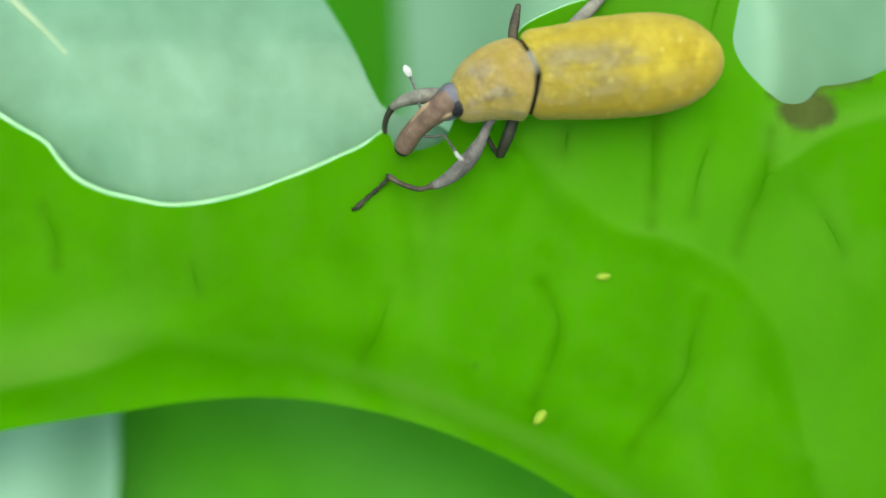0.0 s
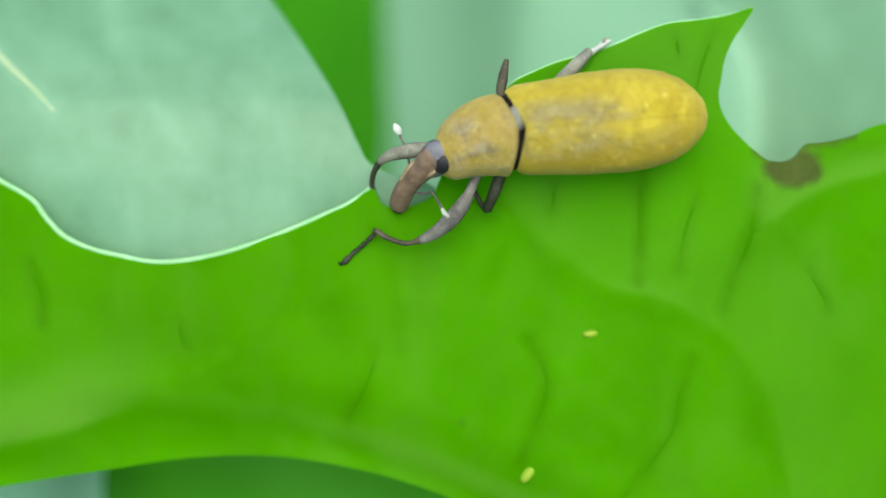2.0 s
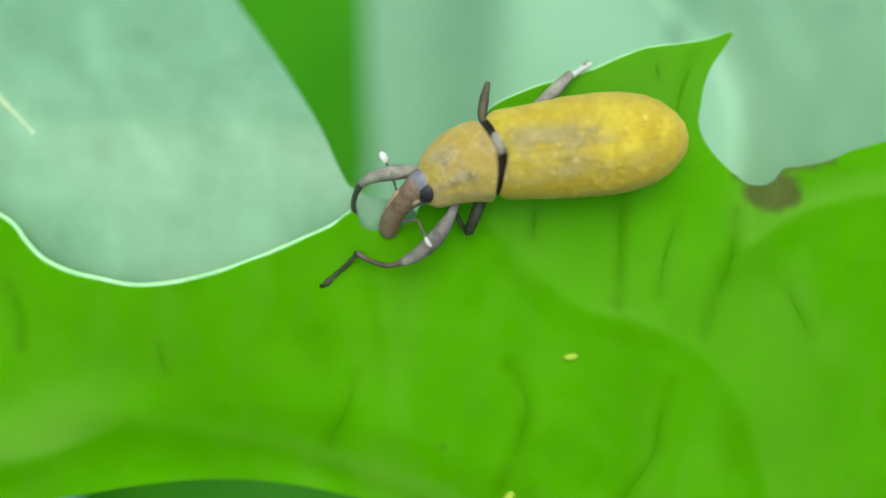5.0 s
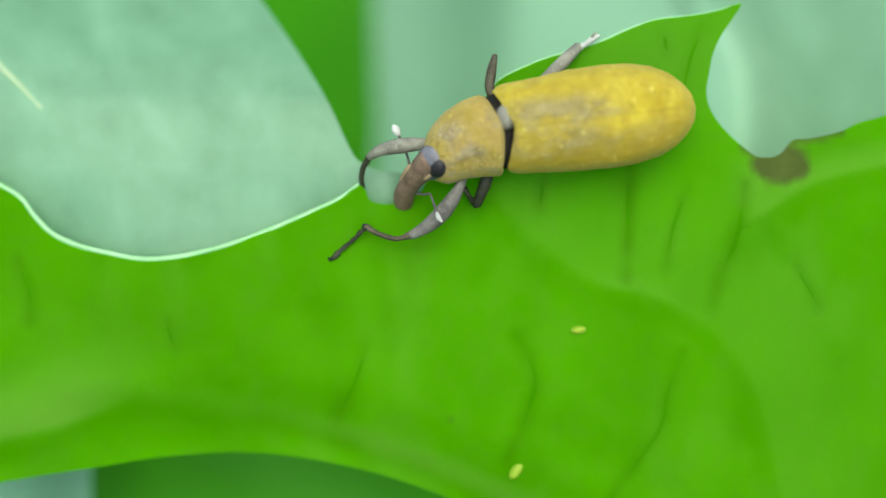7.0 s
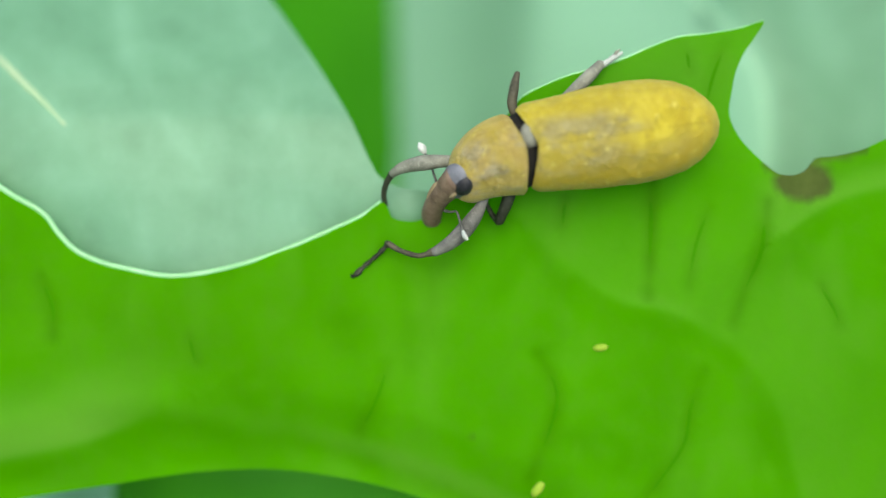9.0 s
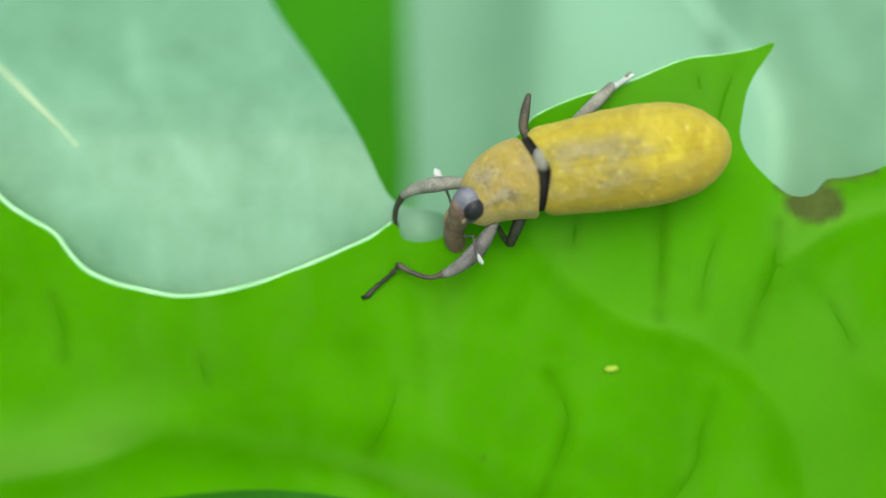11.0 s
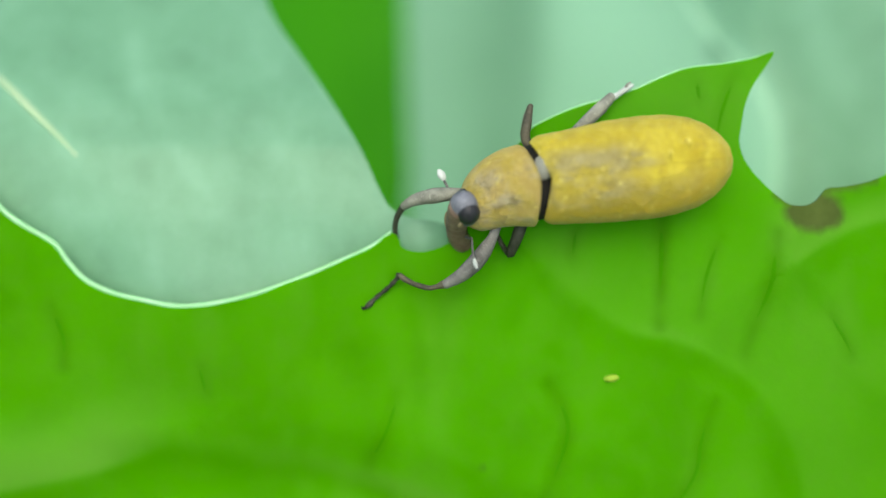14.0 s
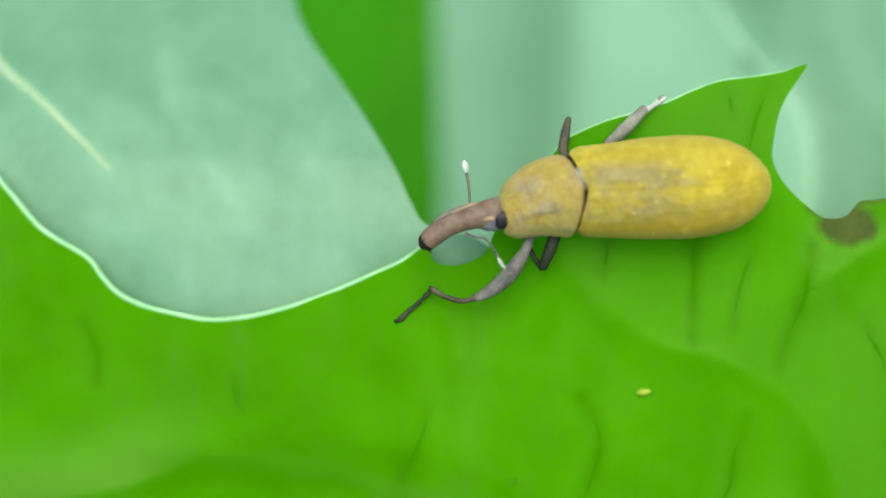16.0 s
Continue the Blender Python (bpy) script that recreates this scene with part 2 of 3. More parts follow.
def blade(outline, step, shape, traits, thick=0.28, n=8, along=()):
    """A leaf blade cut to an outline of (x, z) points: filled with a fine net, bent by shape(x, z), with thickness.
    traits(x, z) gives the named surface attributes."""
    from mathutils.geometry import delaunay_2d_cdt
    loop = [(v.x, v.z) for v in glide([(a, 0, b) for a, b in outline + outline[:1]], n)[:-1]]
    xs, zs = [p[0] for p in loop], [p[1] for p in loop]
    pts = [Vector(p) for p in loop]
    rnd = random.Random(4)
    for line in along:     # a finer net along the veins
        way = glide([(a, 0, b) for a, b in line], 22)
        for p, q in zip(way, way[1:]):
            side = Vector((-(q - p).z, (q - p).x)).normalized()
            pts += [Vector((p.x, p.z)) + side * w for w in (-0.32, -0.16, 0.0, 0.16, 0.32)]
    taken = np.array([tuple(q) for q in pts])
    for i in range(int((max(xs) - min(xs)) / step)):
        row = np.array([(min(xs) + (i + 0.5 * (j % 2) + rnd.uniform(-.2, .2)) * step, min(zs) + (j + rnd.uniform(-.2, .2)) * step)
                        for j in range(int((max(zs) - min(zs)) / step))])
        gap = np.min(np.hypot(row[:, None, 0] - taken[None, :, 0], row[:, None, 1] - taken[None, :, 1]), axis=1)
        pts += [Vector(q) for q, g in zip(row, gap) if g > 0.55 * step]
    edges = [(i, (i + 1) % len(loop)) for i in range(len(loop))]
    co, _, faces, *_ = delaunay_2d_cdt(pts, edges, [list(range(len(loop)))], 1, 1e-5)
    x, z = np.array([c.x for c in co]), np.array([c.y for c in co])
    y = shape(x, z)
    bm = bmesh.new()
    layers = {k: bm.verts.layers.float.new(k) for k in ("vein", "bloom_light", "scorch")}
    values = traits(x, z)
    front = [bm.verts.new((a * MM, b * MM, c * MM)) for a, b, c in zip(x, y, z)]
    back = [bm.verts.new((a * MM, (b + thick) * MM, c * MM)) for a, b, c in zip(x, y, z)]
    for k, lay in layers.items():
        if k in values:
            for v, w, f in zip(values[k], front, back):
                w[lay] = f[lay] = float(v)
    count = {}
    for f in faces:
        bm.faces.new([front[i] for i in f])      # seen from -y, counter-clockwise in (x, z)
        bm.faces.new([back[i] for i in reversed(f)])
        for a, b in zip(f, list(f[1:]) + [f[0]]):
            count[(a, b)] = 1
    for a, b in list(count):
        if (b, a) not in count:
            wall = [bm.verts.new(q.co) for q in (front[b], front[a], back[a], back[b])]
            for lay in layers.values():
                for q, o in zip(wall, (front[b], front[a], back[a], back[b])):
                    q[lay] = o[lay]
            bm.faces.new(wall)
    loose = [v for v in bm.verts if not v.link_faces]
    bmesh.ops.delete(bm, geom=loose, context='VERTS')
    return bm


def leaf(label, group=""):
    root = new("leaf")
    root.matrix_basis = VIEW
    return tagged(root, label, "leaf", group)


def sunk(points, shape, up=0.0):
    """Points (x, z) laid on a blade's face."""
    out = []
    for a, b in points:
        out.append((a, float(shape(np.array([a]), np.array([b]))[0]) - up, b))
    return out


def stalk_to_ground(points, radii, parent):
    """A leaf stalk whose last point stands on the ground (points in the leaning frame, mm)."""
    foot = VIEW.inverted() @ Vector((points[-1][0] * MM, points[-1][1] * MM, -0.004))
    return part("petiole", tube(points[:-1] + [tuple(foot / MM)], radii, 14), STALK, parent, "thick green leaf stalk")


# ---- ground ----
bm = bmesh.new()
bmesh.ops.create_grid(bm, x_segments=80, y_segments=80, size=1.0)
for v in bm.verts:
    far = max(abs(v.co.x), abs(v.co.y))
    h = 0.012 * noise.noise(v.co * 14) * min(1.0, (1 - far) * 4)
    v.co = Vector((v.co.x * (1 + 400 * far ** 6), v.co.y * (1 + 400 * far ** 6), h - 0.012))
tagged(obj("ground", bm, ground_material()), "dark soil ground with low green weeds", "ground", kind="structure")

# ---- the chewed green leaf that carries the weevil ----
MAIN_TOP = [(-32.69, 9.17), (-26.97, 6.74), (-25.20, 5.03), (-23.54, 3.06), (-22.40, 2.20), (-20.86, 1.29), (-20.11, 0.31), (-19.20, -0.60), (-17.83, -1.23), (-16.40, -1.57), (-14.97, -1.86),
            (-13.83, -1.89), (-12.11, -1.66), (-10.11, -1.14), (-8.11, -0.40), (-6.11, 0.46), (-4.69, 1.11), (-3.71, 1.80),
            (-3.31, 1.51), (-3.17, 1.11), (-2.69, 0.89), (-1.97, 0.86), (-1.11, 1.11), (-0.51, 1.51), (-0.23, 2.14),
            (0.31, 3.31), (1.60, 4.94), (2.74, 6.26), (3.46, 7.09), (4.46, 7.63), (5.89, 8.20), (7.31, 8.57), (8.74, 9.09),
            (9.89, 9.60), (11.31, 10.11), (13.03, 10.34), (14.46, 10.60), (15.69, 10.97)]
MAIN_NOTCH = [(15.26, 10.17), (14.69, 9.34), (14.26, 8.37), (14.06, 7.31), (13.94, 6.46), (14.11, 5.69), (14.54, 4.94),
              (15.09, 4.31), (15.74, 3.69), (16.40, 3.23), (17.17, 3.17), (17.74, 3.40), (18.09, 3.80), (18.40, 4.06),
              (19.03, 4.11), (19.89, 4.26), (20.74, 4.49), (21.60, 4.89), (22.40, 5.11), (24.46, 5.57), (27.89, 5.46), (31.89, 3.17)]
MAIN_LOW = [(33.56, -13.20), (29.23, -25.58), (20.61, -25.29), (14.56, -21.55), (10.06, -20.21), (7.40, -17.92), (5.63, -16.75), (2.70, -15.10), (-0.22, -13.85),
            (-3.74, -12.77), (-7.25, -12.12), (-10.47, -11.91), (-13.99, -12.15), (-17.52, -12.66), (-20.75, -13.15), (-23.70, -13.66), (-27.24, -14.47), (-33.74, -15.35)]
MIDRIB = [(-18.89, -7.98), (-14.58, -8.65), (-10.27, -9.28), (-5.96, -10.29), (-1.66, -11.65), (2.08, -13.18), (5.53, -14.92), (8.13, -16.51), (12.75, -19.85), (17.69, -24.08)]
FOLD = [(4.35, -0.11), (6.35, -1.83), (8.36, -3.14), (10.64, -3.57), (12.64, -4.49), (14.37, -5.75), (16.10, -7.99), (17.13, -11.01), (17.88, -14.47)]
LOWFOLD = [(-29.05, -12.46), (-23.25, -11.30), (-19.20, -10.46), (-16.60, -9.51), (-14.29, -8.53)]
RIGHTFOLD = [(16.88, 0.44), (18.85, 1.69), (21.63, 2.54), (25.36, 2.99)]
VEINS = [
    [(9.98, 3.01), (9.94, -0.12), (9.84, -2.91)],
    [(15.78, 1.87), (15.47, -0.69), (14.77, -2.40), (14.07, -4.35)],
    [(12.94, 1.59), (12.22, -0.40), (11.83, -2.54)],
    [(4.31, -5.83), (5.23, -7.84), (4.80, -9.86), (3.80, -12.22)],
    [(12.60, -6.69), (11.99, -8.71), (11.65, -10.43), (10.40, -12.31), (8.84, -14.48)],
    [(-3.31, -6.26), (-3.89, -8.13), (-4.87, -10.00)],
    [(-21.05, -1.95), (-20.41, -3.52), (-20.35, -5.10)],
    [(18.47, -2.41), (19.14, -3.55), (19.49, -4.41)],
    [(5.66, 2.02), (5.49, 0.46)],
    [(-13.40, -4.96), (-13.06, -6.40)],
    [(13.71, 9.71), (13.09, 8.02), (12.66, 6.00)],
    [(11.78, 9.42), (11.93, 8.44)],
]


def main_shape(x, z):
    y = 0.25 * np.sin(x * 0.23 + 0.6) * np.cos(z * 0.27 + 0.4) + 0.10 * np.sin(x * 0.8 + z * 0.5) * np.sin(z * 0.66 - x * 0.2)
    for line, high, reach in ((FOLD, 0.34, 5.0), (LOWFOLD, 0.12, 4.5), (RIGHTFOLD, 0.2, 3.0)):
        k, s = nearness(x, z, line, 9.0)
        prof = np.where(s > 0, np.exp(-np.abs(s) / reach), np.exp(-(s / 0.9) ** 2))
        y = y - high * prof * k
    k, s = nearness(x, z, MIDRIB, 1.6)
    y = y - 0.12 * k
    for line in VEINS:
        k, s = nearness(x, z, line, 0.5)
        y = y + 0.10 * k
    return y + 1.4 * nearness(x, z, MAIN_LOW[4:], 4.5)[0]


def main_traits(x, z):
    vein = np.zeros(x.shape)
    patchy = np.array([noise.noise((a * 0.7, b * 0.7, 9)) for a, b in zip(x, z)])
    for i, line in enumerate(VEINS):
        vein = np.maximum(vein, nearness(x, z, line, 0.6)[0] * (0.5, 0.45, 0.25, 0.38, 0.3, 0.3, 0.4, 0.24, 0.26, 0.2, 0.2, 0.18)[i])
    vein = vein * np.clip(0.75 + 0.7 * patchy, 0, 1)
    bloom_light = 0.35 * nearness(x, z, MIDRIB, 0.95)[0] * np.clip((x + 9) / 6, 0.25, 1)
    # highlights of the folds painted in: crest and upper side paler
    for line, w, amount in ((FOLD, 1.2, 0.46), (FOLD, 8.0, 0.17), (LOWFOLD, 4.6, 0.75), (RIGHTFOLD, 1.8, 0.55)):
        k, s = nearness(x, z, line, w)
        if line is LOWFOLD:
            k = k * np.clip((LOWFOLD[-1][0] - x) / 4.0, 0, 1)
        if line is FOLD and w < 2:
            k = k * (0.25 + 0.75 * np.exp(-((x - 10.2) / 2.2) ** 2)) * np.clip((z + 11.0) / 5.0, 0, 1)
        bloom_light = np.maximum(bloom_light, k * amount / (1 + np.exp(-s * 9)))
    bloom_light = np.maximum(bloom_light, 0.5 * np.exp(-((x - 16.3) / 1.1) ** 2 - ((z - 1.6) / 1.3) ** 2))     # pale green haze beside the scorch, put into the colour
    # tip painted paler, for a thin blade with light behind it
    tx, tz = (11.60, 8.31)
    bloom_light = np.maximum(bloom_light, 0.3 * np.exp(-((x - tx) / 6) ** 2 - ((z - tz) / 3) ** 2))
    cx, cz = (17.74, 2.74)
    wob = np.array([noise.noise((a * 0.9, b * 0.9, 0)) for a, b in zip(x, z)]) * 0.35
    r = np.hypot((x - cx) / 1.55, (z - cz) / 1.15) + wob
    scorch = np.clip((1.1 - r) * 2.6, 0, 0.92)
    sx, sz = (0.84, -10.09)
    scorch = np.maximum(scorch, np.clip(0.75 - np.hypot(x - sx, z - sz) / 0.35, 0, 0.55))
    edge = nearness(x, z, MAIN_NOTCH[8:17], 0.35)[0]
    return dict(vein=vein, bloom_light=bloom_light, scorch=np.maximum(scorch, 0.7 * edge))


main = leaf("large bright green leaf with a chewed, scorched notch")
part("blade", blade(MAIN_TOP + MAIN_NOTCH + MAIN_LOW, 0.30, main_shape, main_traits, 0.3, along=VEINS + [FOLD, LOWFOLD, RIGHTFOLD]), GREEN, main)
for line, r in zip(VEINS, (0.26, 0.24, 0.14, 0.20, 0.16, 0.15, 0.18, 0.08, 0.12, 0.09, 0.12, 0.1)):
    way = [(v.x, v.z) for v in glide([(a, 0, b) for a, b in line], 7)]
    part("vein", tube(sunk(way, main_shape, 0.045 - r), [0.3 * r, r, r, 0.8 * r, 0.3 * r], 10, 1), VEIN, main, "dark green vein")
part("margin", tube(sunk(MAIN_TOP[:18], main_shape, -0.1), [0.12, 0.15, 0.15, 0.14, 0.11], 10, 6), RIM, main, "pale raised leaf edge")
part("margin", tube(sunk(MAIN_TOP[27:], main_shape, -0.1), [0.08, 0.10, 0.09, 0.06], 10, 6), RIM, main, "pale raised leaf edge")
part("midrib", tube([(a, y + r, b) for (a, y, b), r in zip(sunk(MIDRIB[2:], main_shape, -0.25), (0.2, 0.3, 0.4, 0.5, 0.55, 0.6, 0.7, 0.8))], [0.2, 0.3, 0.4, 0.5, 0.55, 0.6, 0.7, 0.8], 24, 5), RIBGREEN, main, "light green rib")
stalk_to_ground([(MIDRIB[-1][0], 0.4, MIDRIB[-1][1]), (MIDRIB[-1][0] + 8, 4, MIDRIB[-1][1] - 14), (40, 60, -90), (20, 90, 0)], [0.7, 2.2, 3.0, 4.0], main)

# ---- waxy blue-green leaves behind ----
LEFT_EDGE = [(-12.34, 22.52), (-11.96, 18.96), (-11.10, 15.49), (-10.19, 13.46), (-8.52, 11.08), (-6.86, 8.66), (-5.37, 6.23), (-4.37, 4.11), (-3.75, 3.11),
             (-2.73, 2.59), (-0.99, 2.24), (0.46, 0.61), (0.17, -2.88), (-3.02, -5.78)]
LEFT_REST = [(-10.57, -7.52), (-19.29, -7.23), (-31.49, -5.20), (-40.21, 4.10), (-37.30, 18.62), (-25.68, 25.01), (-15.51, 23.85)]
STREAK = [(-27.70, 14.00), (-27.04, 12.00), (-24.28, 9.75), (-22.58, 8.21), (-21.33, 7.08), (-20.13, 5.88)]


def left_shape(x, z):
    return 1.4 + 0.25 * np.sin(x * 0.21) * np.cos(z * 0.17) + 0.12 * np.sin(x * 0.5 + z * 0.35) + 0.0015 * (x + 14) ** 2 + np.interp(z, [3, 6.2, 8.5, 10.7, 12.8, 14.5, 20], [0, 0.5, 1.5, 2.8, 4.2, 5.4, 9.0]) - 0.6 * np.exp(-((x + 2) ** 2 + (z - 1.6) ** 2) / 5)


def left_traits(x, z):
    """Soft diagonal streaks of bloom, a few paler dashes and the whitish vein's halo."""
    u, w = 0.82 * x - 0.57 * z, 0.57 * x + 0.82 * z
    streaky = np.array([noise.noise((a * 0.10, b * 0.34, 3)) + 0.6 * noise.noise((a * 0.35, b * 0.9, 7)) for a, b in zip(u, w)])
    dashes = np.zeros(x.shape)
    for line, wide, much in (([(-17.9, 12.6), (-17.5, 10.9), (-17.2, 9.4)], 1.0, 0.22), ([(-15.0, 6.2), (-14.0, 4.9), (-13.2, 4.1)], 0.7, 0.2),
                             ([(-10.6, 7.4), (-9.4, 6.0)], 0.8, 0.16), ([(-21.0, 3.4), (-19.2, 2.6)], 0.9, 0.14)):
        dashes = np.maximum(dashes, much * nearness(x, z, line, wide)[0])
    return dict(bloom_light=np.clip(0.10 + 0.15 * streaky + dashes + 0.2 * nearness(x, z, STREAK, 0.8)[0], 0, 1))


back_left = leaf("pale blue-green waxy leaf with a whitish vein", "waxy leaves")
part("blade", blade(LEFT_EDGE + LEFT_REST, 0.55, left_shape, left_traits, 0.35), WAXY, back_left)
part("vein", tube(sunk(STREAK, left_shape, -0.03), [0.12, 0.19, 0.21, 0.16, 0.18, 0.14, 0.09], 14, 6), TANVEIN, back_left, "whitish vein")
stalk_to_ground([(-34, 3.0, -6), (-44, 20, -30), (-30, 80, -110), (-16, 100, 0)], [0.6, 2.0, 3.0, 4.0], back_left)

RIGHT_OUT = [(-4.82, 34.61), (-4.42, 25.76), (-4.14, 17.72), (-4.02, 12.90), (-3.78, 7.27), (-3.18, 0.84), (4.46, -7.66), (16.50, -9.17),
             (30.55, -6.64), (38.89, 4.70), (38.89, 21.38), (27.22, 32.06), (8.09, 38.99)]
RIGHT_FOLD = [(5.84, 27.76), (5.66, 18.39), (5.28, 12.77), (4.35, 6.78), (3.22, 0.79)]
RIGHT_RIB = [(9.24, 24.94), (11.64, 20.18), (13.70, 16.79), (15.06, 14.35), (16.82, 12.05), (17.94, 10.03), (18.53, 7.74), (18.45, 4.99), (17.49, 0.97)]
TEAR = [(15.09, 13.68), (15.42, 13.27), (15.89, 12.66)]


def right_shape(x, z):
    k, s = nearness(x, z, RIGHT_FOLD, 14.0)
    kr, sr = nearness(x, z, RIGHT_RIB, 2.5)
    y = np.interp(x, [-10, -4.4, 5.6, 17, 22, 50], [34, 33, 26, 16, 14, 4])
    return y - 1.0 * k * np.exp(-np.abs(s) / 4) + 0.25 * np.sin(x * 0.23 + 1) + 0.2 * np.sin(z * 0.2 + x * 0.3) - 0.25 * kr


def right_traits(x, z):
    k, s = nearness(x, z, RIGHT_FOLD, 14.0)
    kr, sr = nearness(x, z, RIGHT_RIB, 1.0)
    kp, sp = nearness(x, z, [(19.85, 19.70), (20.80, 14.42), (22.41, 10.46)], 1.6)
    # light on the facets painted in: paler beside the fold, darker past the rib
    bloom_light = (0.27 + 0.32 * np.clip((2.2 - x) / 3.5, 0, 1) + 0.73 / (1 + np.exp(-s * 1.6))) * (1 - 0.9 / (1 + np.exp(-sr * 2.5)))
    return dict(bloom_light=np.clip(bloom_light + 0.25 * kp + 0.3 * kr, 0, 1), vein=0.9 * nearness(x, z, TEAR, 0.5)[0])


back_right = leaf("broad pale blue-green waxy leaf, brighter beside its whitish vein", "waxy leaves")
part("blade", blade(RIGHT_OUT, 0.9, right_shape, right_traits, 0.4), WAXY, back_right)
part("vein", tube(sunk(RIGHT_RIB, right_shape, -0.1), [0.12, 0.17, 0.19, 0.19, 0.17], 14, 6), RIB, back_right, "whitish vein")
stalk_to_ground([(30, 15.0, -14), (38, 40, -50), (24, 100, -120), (16, 120, 0)], [0.6, 2.0, 3.0, 4.0], back_right)

LOW_OUT = [(-36.88, -13.40), (-24.85, -11.39), (-20.53, -13.06), (-19.83, -15.40), (-19.53, -18.76), (-19.82, -23.49), (-22.09, -31.96), (-30.53, -33.69), (-40.51, -26.89)]


def low_shape(x, z):
    return 13 + 0.6 * np.cos((x + 22) * 0.5) + np.clip(0.5 * (z + 13), -6, 3)


back_low = leaf("small pale blue-green waxy leaf in shade", "waxy leaves")
part("blade", blade(LOW_OUT, 0.9, low_shape, lambda x, z: dict(bloom_light=0.6 + 0.35 * np.sin((x + 20) * 0.9)), 0.35), WAXY, back_low)
stalk_to_ground([(-24, 8.0, -24), (-26, 30, -50), (-10, 90, -120), (-6, 110, 0)], [0.5, 1.6, 2.6, 3.6], back_low)

# ---- deep green leaves further in ----
DEEP_OUT = [(-80, 55), (-30, 75), (20, 72), (75, 50), (90, 0), (70, -50), (20, -75), (-40, -72), (-85, -40), (-95, 10)]


def deep_shape(x, z):
    return 75 + 2.5 * np.sin(x * 0.09) + 1.5 * np.sin(z * 0.13 + x * 0.05)


def deep_traits(x, z):
    k, s = nearness(x, z, [(-8, 80), (-4, 20), (2, -40)], 5.0)
    return dict(bloom_light=0.35 * k)


deep = leaf("deep green leaf in the shade of the others")
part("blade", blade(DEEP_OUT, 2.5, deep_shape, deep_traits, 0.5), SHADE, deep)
stalk_to_ground([(0, 76, -60), (0, 90, -90), (4, 130, -140), (8, 150, 0)], [0.8, 2.0, 3.0, 4.0], deep)

UNDER_OUT = [(-18.33, -10.94), (-0.27, -13.12), (15.98, -18.19), (28.69, -25.48), (32.46, -36.51), (14.33, -43.98), (-7.61, -42.16), (-19.98, -32.91), (-20.64, -25.54),
             (-21.02, -20.03), (-21.81, -15.85)]


def under_shape(x, z):
    return 22 + 0.4 * np.sin(x * 0.3) + np.clip(0.75 * (z + 13), -9, 4)


under = leaf("deep green leaf below the chewed one")
part("blade", blade(UNDER_OUT, 1.2, under_shape, lambda x, z: dict(bloom_light=0.25 + 0.2 * np.sin(x * 0.35 + z * 0.5)), 0.35), LOWER, under)
stalk_to_ground([(6.5, 13.5, -28), (8, 30, -50), (10, 90, -120), (12, 130, 0)], [0.6, 1.8, 2.6, 3.6], under)

# ---- specks on the leaf ----
for place, turn, long in (((7.43, -5.54), 5, 0.40), ((4.27, -12.70), 52, 0.50)):
    y = float(main_shape(np.array([place[0]]), np.array([place[1]]))[0])
    sp = obj("insect_egg", ball(long, 0.18, 0.5 * long), SPECK)
    sp.matrix_basis = VIEW @ pose(place[0] * MM, (y - 0.05) * MM, place[1] * MM, 0, -turn, 0)
    tagged(sp, "tiny pale yellow egg stuck to the green leaf", "insect egg", "eggs on the leaf")

# ---- the weevil ----
BODY_AT = (3.92, -5.00, 4.49)
AXIS = -2.6          # how far the body's axis stands off the leaf


def body_pose(dx=0.0, dz=0.0, up=5.2):
    return VIEW @ pose((BODY_AT[0] + dx) * MM, 0, (BODY_AT[2] + dz) * MM, 0, -up, 0)


weevil = new("weevil")
weevil.matrix_basis = body_pose()
tagged(weevil, "yellow dusted snout weevil chewing a green leaf's edge", "beetle")


def loft(rings):
    """A skin over rings of equal count (mm)."""
    bm = bmesh.new()
    lay, warm = bm.verts.layers.float.new("rubbed"), bm.verts.layers.float.new("ochre_shade")
    vs = []
    for ring in rings:
        row = []
        for co, rub, *ochre_shade in ring:
            v = bm.verts.new(Vector(co) * MM)
            v[lay] = rub
            v[warm] = ochre_shade[0] if ochre_shade else 0.0
            row.append(v)
        vs.append(row)
    return bm, vs


WIDE_X = [-1.0, -0.4, 0.4, 1.5, 3.0, 4.6, 6.0, 7.2, 8.0, 8.55, 8.95, 9.1]
WIDE_R = [2.10, 2.18, 2.26, 2.34, 2.47, 2.54, 2.46, 2.18, 1.76, 1.28, 0.74, 0.12]


